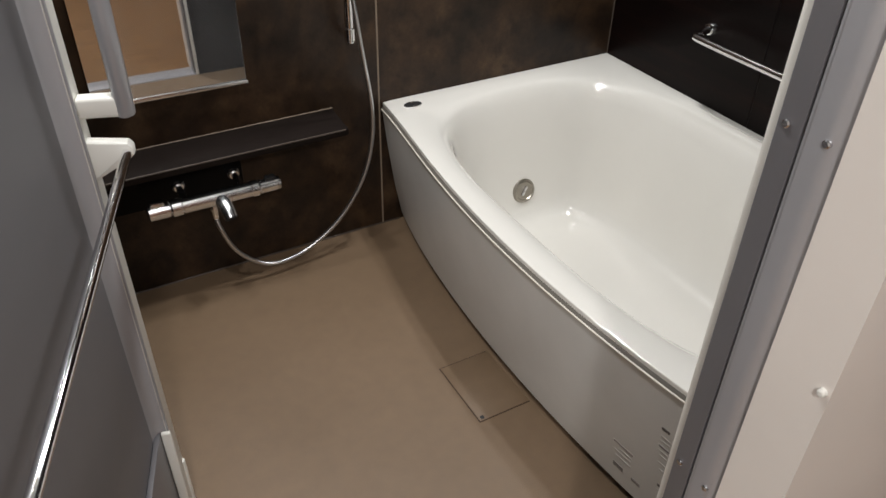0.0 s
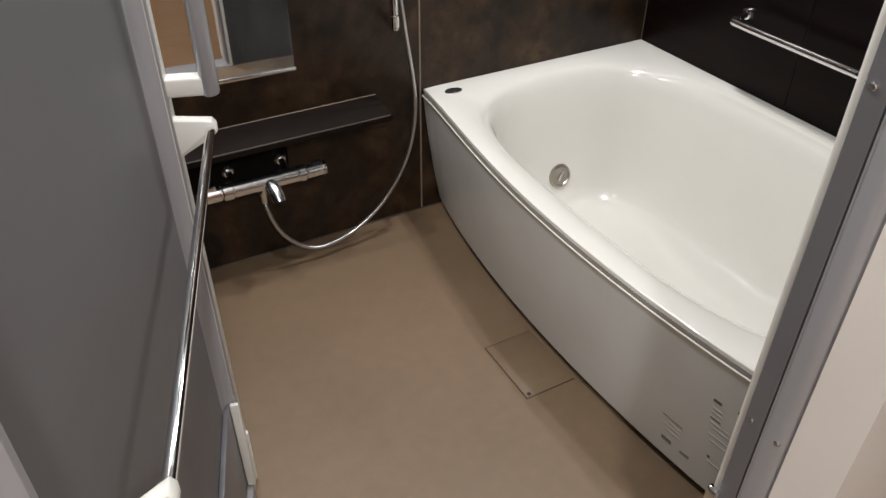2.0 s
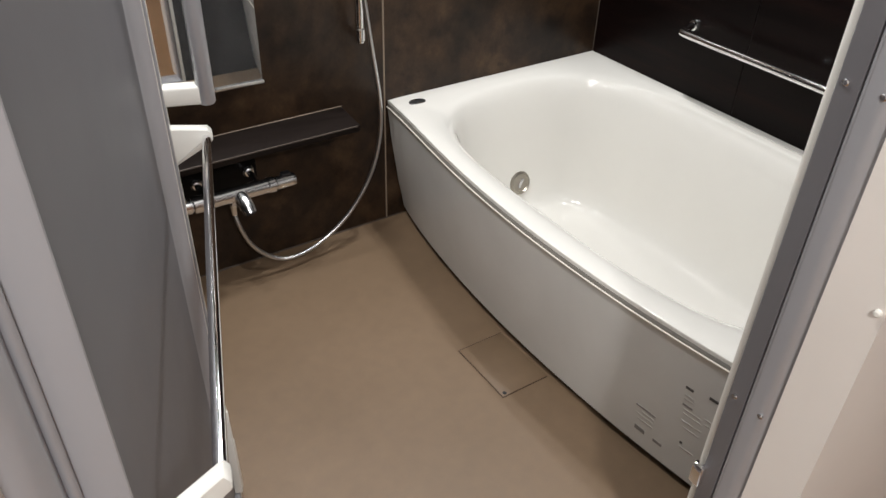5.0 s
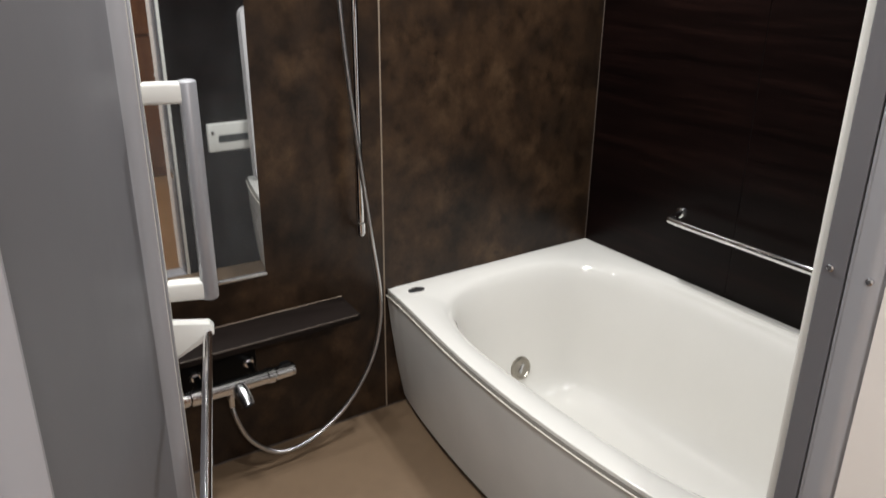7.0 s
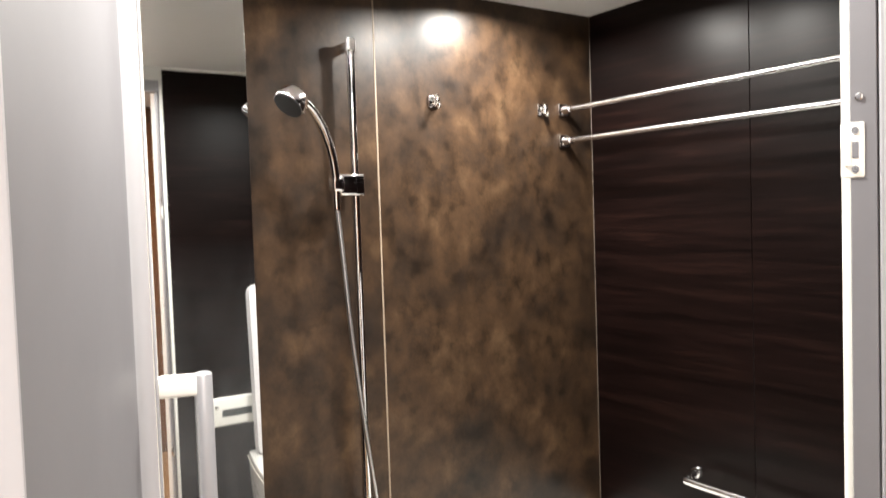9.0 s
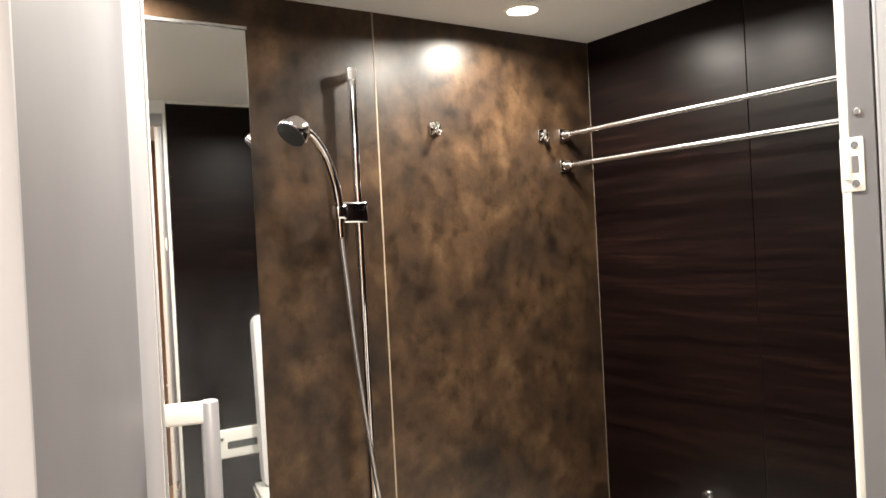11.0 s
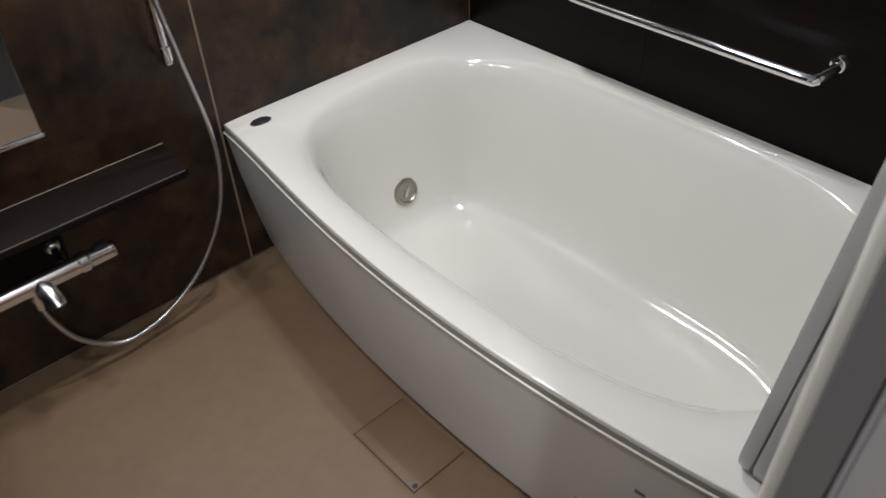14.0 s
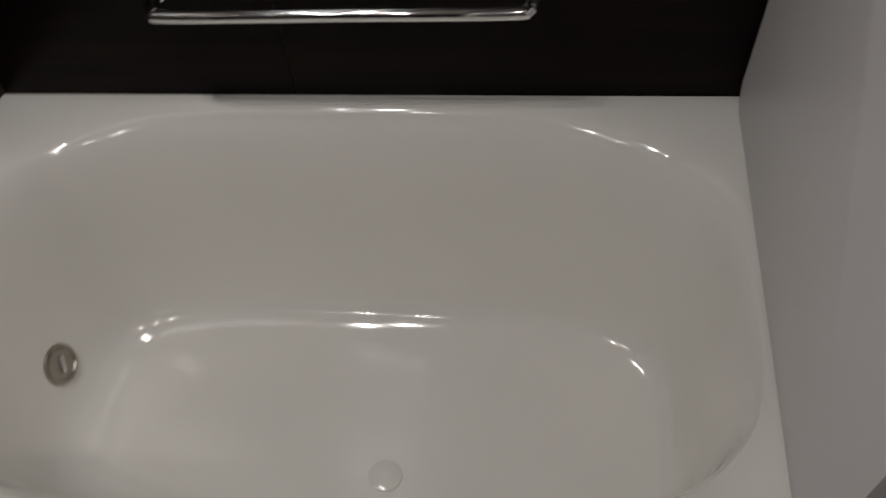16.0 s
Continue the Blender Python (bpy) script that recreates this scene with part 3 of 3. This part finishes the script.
# ---- shower rail, slider, hand shower and hose ----
def shower():
    rail = thing("shower_rail", "chrome shower slide rail with a sliding holder", "shower rail")
    x = -0.236
    part("bar", tube(((x, 1.545, 0.70), (x, 1.545, 2.108)), 0.0125, 20), CHROME, rail)
    for z in (0.725, 2.095):
        b = part("rail_bracket", box((x - 0.011, 1.545, z - 0.012), (x + 0.011, 1.5995, z + 0.012), 0.004, 2), CHROME, rail)
        part("end_cap", turned(((0.014, z - 0.019), (0.0158, z - 0.017), (0.0158, z + 0.017), (0.014, z + 0.019)), (x, 1.545, 0)), CHROME, b)
    h = part("slider", box((x - 0.062, 1.520, 1.654), (x + 0.020, 1.570, 1.716), 0.006, 3), CHROME, rail, "chrome sliding holder")
    part("clamp", box((x - 0.094, 1.498, 1.664), (x - 0.056, 1.535, 1.708), 0.008, 3), CHROME, h)
    hand = thing("hand_shower", "chrome hand shower in its holder", "shower head")
    pts = spline(((-0.316, 1.512, 1.640), (-0.317, 1.510, 1.70), (-0.332, 1.502, 1.775), (-0.362, 1.488, 1.842), (-0.402, 1.468, 1.890), (-0.440, 1.452, 1.916)), 8)
    part("handle", tube(pts, [0.0105 + 0.004 * math.sin(math.pi * min(1, k / (len(pts) - 1) * 1.2)) for k in range(len(pts))], 18), CHROME, hand)
    bm = turned(((0.020, 0.040), (0.034, 0.037), (0.041, 0.028), (0.0455, 0.0), (0.043, -0.006)), (0, 0, 0))
    m = look((-0.480, 1.437, 1.896), (-0.480 - 0.66, 1.437 - 0.18, 1.896 - 0.73))
    bmesh.ops.transform(bm, matrix=m, verts=bm.verts)
    hd = part("head", bm, CHROME, hand)
    bm = turned(((0.041, -0.0045), (0.041, -0.0085), (0.034, -0.0095), (0.004, -0.0095)), (0, 0, 0))
    bmesh.ops.transform(bm, matrix=m, verts=bm.verts)
    part("spray_plate", bm, RUBBER, hd, "dark spray plate")
    hose = thing("shower_hose", "ribbed metal shower hose hanging in a loop", "hose")
    pts = spline(((-0.712, 1.490, 0.295), (-0.706, 1.488, 0.235), (-0.672, 1.485, 0.142), (-0.609, 1.486, 0.072), (-0.540, 1.49, 0.045), (-0.442, 1.50, 0.058), (-0.328, 1.505, 0.130),
                  (-0.243, 1.51, 0.240), (-0.201, 1.51, 0.36), (-0.192, 1.508, 0.50), (-0.222, 1.506, 0.72), (-0.256, 1.505, 0.98), (-0.286, 1.507, 1.25), (-0.303, 1.510, 1.48), (-0.316, 1.512, 1.64)), 40)
    rad = [0.0064 + 0.0007 * (k % 2) for k in range(len(pts))]
    part("sleeve", tube(pts, rad, 12), HOSE, hose)
    part("hose_nut", tube(((-0.3155, 1.512, 1.612), (-0.316, 1.512, 1.652)), [0.011, 0.0115], 16), CHROME, hose)
    part("hose_nut", tube(((-0.712, 1.490, 0.300), (-0.7115, 1.490, 0.268)), [0.011, 0.010], 16), CHROME, hose)


shower()

# ---- robe hooks and drying poles ----
def hook(x, z, group):
    hk = thing("robe_hook", "small chrome robe hook on the stone-look wall", "hook", (x, NORTH, z), 0, group)
    part("base", box((-0.020, -0.010, -0.020), (0.020, -0.0003, 0.020), 0.004, 2), CHROME, hk)
    part("stem", tube(((0, -0.008, 0.0), (0, -0.022, 0.0)), [0.011, 0.009], 14), CHROME, hk)
    part("prong", tube(spline(((0, -0.019, 0.017), (0.002, -0.025, 0.005), (0.0, -0.023, -0.012), (0, -0.031, -0.019), (0, -0.038, -0.010)), 5), 0.007, 12), CHROME, hk)
    return hk


hook(0.085, 1.955, "robe hooks")
hook(0.548, 1.950, "robe hooks")
for z in (1.954, 1.842):
    pole = thing("drying_pole", "chrome clothes drying pole along the wall", "pole", (0, 0, 0), 0, "drying poles")
    part("rod", tube(((0.65, SOUTH + 0.002, z), (0.65, NORTH - 0.004, z)), 0.0095, 16), SATIN, pole)
    for y, s in ((NORTH, -1), (SOUTH, 1)):
        c = part("socket", box((0.628, min(y, y + s * 0.012), z - 0.022), (0.672, max(y, y + s * 0.012), z + 0.022), 0.004, 2), CHROME, pole)
        part("cup", tube(((0.65, y + s * 0.010, z), (0.65, y + s * 0.045, z)), [0.017, 0.013], 18), CHROME, c)

# ---- grab bar on the east wall ----
grab = thing("grab_bar", "chrome grab bar above the bathtub", "grab bar")
gz = 0.7045
part("bar", tube(spline(((0.795, 1.146, gz - 0.002), (0.760, 1.143, gz - 0.003), (0.724, 1.126, gz - 0.006), (0.713, 1.095, gz - 0.008), (0.713, 0.79, gz - 0.008), (0.713, 0.485, gz - 0.008),
                         (0.724, 0.454, gz - 0.006), (0.760, 0.441, gz + 0.002), (0.795, 0.440, gz + 0.006)), 8), 0.0125, 18), CHROME, grab)
for y, z in ((1.146, gz - 0.002), (0.440, gz + 0.008)):
    part("flange", turned(((0.021, 0.7995), (0.021, 0.794), (0.017, 0.784), (0.012, 0.781)), (0, y, z), "X"), CHROME, grab)

# ---- ceiling downlight ----
for lx, ly, watts in LAMPS:
    dl = thing("downlight", "round recessed ceiling downlight, switched on", "ceiling light", (lx, ly, 0.0), 0, "ceiling downlights")
    part("ring", turned(((0.064, 2.3105), (0.064, 2.306), (0.058, 2.301), (0.050, 2.301), (0.047, 2.306), (0.047, 2.3105))), WHITE, dl)
    part("diffuser", turned(((0.047, 2.3102), (0.046, 2.3065), (0.02, 2.3060))), GLOW, dl, "glowing diffuser")

# ---- door frame ----
def jamb(x, s, name, label, back=-0.002):
    """One upright of the door frame; s points away from the opening."""
    ob = thing(name, label, "door frame")
    ob["kind"] = "structure"

    def prof(pts):
        return [(x + s * u, y) for u, y in pts]
    # shade inside the frame is put into the channel's and groove's darker metal
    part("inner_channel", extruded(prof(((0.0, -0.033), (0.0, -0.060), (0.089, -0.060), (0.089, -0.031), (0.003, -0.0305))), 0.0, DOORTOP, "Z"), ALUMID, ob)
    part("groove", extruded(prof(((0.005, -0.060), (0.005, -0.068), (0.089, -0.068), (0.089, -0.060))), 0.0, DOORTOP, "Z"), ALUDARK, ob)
    part("ridge", tube(((x + s * 0.0035, -0.0660, 0.0), (x + s * 0.0035, -0.0660, DOORTOP)), 0.0042, 12), ALU, ob)
    rnd = [(back, -0.0685)] + [(back + 0.022 - 0.022 * math.cos(a), -0.083 - 0.022 * math.sin(a)) for a in (radians(10 * k) for k in range(10))] + [(0.089, -0.105), (0.089, -0.0685)]
    part("outer_profile", extruded(prof(rnd), 0.0, DOORTOP, "Z"), ALU, ob)
    for z in (0.712, 1.208, 1.70) if s > 0 else ():
        for y in (-0.043, -0.089):
            sc = part("screw", turned(((0.0030, -0.0032), (0.0044, -0.0022), (0.0044, 0.002)), (x + s * (0.0 if y > -0.05 else back + 0.001), y, z), "X", 12), STEEL, ob)
    part("inner_trim", box((min(x + s * 0.008, x + s * 0.0215), -0.0304, 0.0), (max(x + s * 0.008, x + s * 0.0215), SOUTH + 0.001, DOORTOP + 0.05), 0.002, 2), WHITE, ob, "white inner trim")
    return ob


jr = jamb(JR, 1, "door_frame_latch_side", "grey aluminium door frame upright with screws")
jl = jamb(JL, -1, "door_frame_hinge_side", "grey aluminium door frame upright beside the hinges", 0.008)
part("hinge_post", box((JL - 0.004, -0.052, 0.005), (-1.262, -0.031, DOORTOP - 0.001), 0.004, 2), SWELL, jl, "pale upright beside the door hinge")
st = part("strike_plate", box((JR - 0.003, -0.048, 1.613), (JR + 0.001, -0.022, 1.673), 0.0022, 2), WHITE, jr, "white plastic latch keeper")
part("keeper_lip", box((JR - 0.006, -0.034, 1.626), (JR - 0.002, -0.027, 1.660), 0.0015, 2), WHITE, st)
part("keeper_slot", box((JR - 0.0036, -0.043, 1.634), (JR - 0.0026, -0.036, 1.652)), ALUDARK, st)
for z in (1.622, 1.664):
    part("keeper_screw", turned(((0.0042, -0.002), (0.0042, 0.0)), (JR - 0.003, -0.040, z), "X", 12), STEEL, st)
part("latch_catch", box((JR - 0.012, -0.040, 0.50), (JR + 0.001, -0.018, 0.545), 0.004, 2), CHROME, jr, "small chrome catch")
head = thing("door_frame_head", "aluminium door frame head", "door frame")
head["kind"] = "structure"
part("rail", box((JL - 0.09, -0.103, DOORTOP), (JR + 0.09, SOUTH - 0.0125, DOORTOP + 0.05), 0.003, 2), ALU, head)
sill = thing("door_sill", "low aluminium door sill", "sill")
sill["kind"] = "structure"
part("rail", box((JL - 0.09, -0.118, -0.02), (JR + 0.09, -0.02, 0.004), 0.002, 2), ALU, sill)

# ---- door leaf, standing open ----
def door():
    leaf = thing("bathroom_door", "frosted grey bathroom door standing open, with pull and towel rod", "door", (-1.256, -0.012, 0.0), 72.0)
    # local x runs along the leaf from the hinge, local -y is its outer side
    W, T, H0, H1 = 0.80, 0.040, 0.012, 2.185
    for name, a, b, c, d in (("stile", 0.0, 0.012, H0, H1), ("stile", W - 0.050, W, H0, H1), ("rail", 0.012, W - 0.050, H1 - 0.05, H1), ("rail", 0.012, W - 0.050, H0, H0 + 0.045)):
        hinge = name == "stile" and a < 0.1
        part(name, box((a, 0.0325 if hinge else 0.0, c), (b, T, d), 0.003 if hinge else 0.004, 2), WHITE if name == "stile" and not hinge else ALU, leaf)
    part("sheet", box((0.0005, 0.024, H0 + 0.046), (W - 0.051, 0.032, H1 - 0.051), 0.001, 1), FROST, leaf, "frosted translucent grey sheet")
    curve = [(W - 0.085 + 0.034 * math.sin(math.pi * k / 16), 0.0245 - 0.022 * (1 - math.cos(math.pi * k / 16))) for k in range(9)]
    part("edge_swell", extruded(curve + [(W - 0.051, 0.0255), (W - 0.085, 0.0255)], H0 + 0.046, H1 - 0.051, "Z"), SWELL, leaf, "rounded pale border")
    part("glazing_bead", box((W - 0.051, -0.003, H0 + 0.045), (W - 0.046, 0.001, H1 - 0.05), 0.0012, 2), ALU, leaf)
    # vent grille at the foot
    vent = part("vent_grille", box((0.14, 0.012, 0.060), (W - 0.0525, 0.0235, 0.326), 0.003, 2), ALUMID, leaf, "low grey vent cover")
    part("cover_edge", box((W - 0.063, -0.007, 0.060), (W - 0.0535, 0.0115, 0.326), 0.003, 3), WHITE, vent, "raised white cover edge")
    part("corner_cap", box((W - 0.011, -0.004, 0.012), (W + 0.0015, 0.0415, 0.175), 0.003, 3), WHITE, leaf, "white corner cap")
    # pull handle
    pull = part("pull_handle", box((W - 0.040, -0.064, 1.003), (W - 0.014, -0.0, 1.035), 0.005, 3), WHITE, leaf, "white pull handle with silver grip")
    part("upper_arm", box((W - 0.040, -0.064, 1.324), (W - 0.014, 0.0, 1.356), 0.005, 3), WHITE, pull)
    grip = [(W - 0.027 + 0.017 * math.cos(radians(20 * k)), -0.066 + 0.014 * math.sin(radians(20 * k))) for k in range(18)]
    part("grip", extruded(grip, 1.002, 1.3575, "Z", 0.003), ALU, pull, "silver grip")
    # towel rod
    rod = part("towel_rod", tube(((0.062, -0.056, 0.945), (W - 0.036, -0.056, 0.945)), 0.0075, 16), CHROME, leaf, "chrome towel rod")
    for x in (0.056, W - 0.032):
        arm = extruded(((0.0, 0.900), (-0.004, 0.900), (-0.058, 0.932), (-0.066, 0.940), (-0.066, 0.952), (-0.060, 0.960), (0.0, 0.966)), x - 0.012, x + 0.012, "X", 0.004)
        if x < 0.1:
            for v in arm.verts:
                v.co.x += 0.055 * (v.co.y + 0.056) / -0.056 if v.co.y > -0.056 else 0.0
        part("rod_bracket", arm, WHITE, rod, "white rod bracket")
    return leaf


door()

# ---- washroom outside ----
structure("washroom_floor", box((-2.6, -2.4, -0.06), (1.2, -0.118, -0.004)), PLANK, "amber wood floor of the washroom", "floor")
structure("washroom_ceiling", box((-2.6, -2.4, 2.40), (1.2, -0.104, 2.46)), CEILING, "white washroom ceiling", "ceiling")
bm = box((JR + 0.0, -0.182, -0.004), (1.2, -0.1055, 2.40))
box((-2.6, -0.182, -0.004), (JL - 0.034, -0.1055, 2.40), bm=bm)
box((JL - 0.034, -0.182, DOORTOP + 0.04), (JR, -0.1055, 2.40), bm=bm)
structure("washroom_wall_north", bm, CASING, "white wall and casing around the bathroom door", "wall")
structure("washroom_wall_east", box((1.1, -2.4, -0.004), (1.2, -0.182, 2.40)), WALLPAPER, "white washroom side wall", "wall")
structure("washroom_wall_west", box((-2.6, -2.4, -0.004), (-2.5, -0.182, 2.40)), WALLPAPER, "white washroom side wall", "wall")
structure("washroom_wall_south", box((-2.5, -2.4, -0.004), (1.1, -2.3, 2.40)), WALLPAPER, "white washroom back wall", "wall")
stop = thing("door_stop", "small white door stop on the casing edge", "door stop")
part("pad", turned(((0.003, -0.006), (0.0048, -0.0045), (0.0048, 0.0)), (JR, -0.174, 0.968), "X", 16), WHITE, stop)
cab = thing("wall_cabinet", "orange-brown wooden cabinet with two stacked doors", "cabinet")
part("body", box((-1.6, -2.298, 0.0), (0.6, -1.90, 2.396), 0.003, 1), ORANGE, cab)
for x in (-1.595, -1.045, -0.495, 0.055):
    for a, b in ((0.06, 0.962), (0.980, 2.390)):
        part("door", box((x, -1.899, a), (x + 0.54, -1.88, b), 0.003, 1), ORANGE, cab)
wl = thing("washroom_light_fixture", "round white washroom ceiling light, switched on", "ceiling light")
part("ring", turned(((0.10, 2.3995), (0.10, 2.385), (0.09, 2.378), (0.085, 2.385)), (*WASHROOM_LAMP, 0)), WHITE, wl)
part("diffuser", turned(((0.084, 2.3995), (0.084, 2.384), (0.03, 2.380)), (*WASHROOM_LAMP, 0)), GLOW, wl, "glowing diffuser")
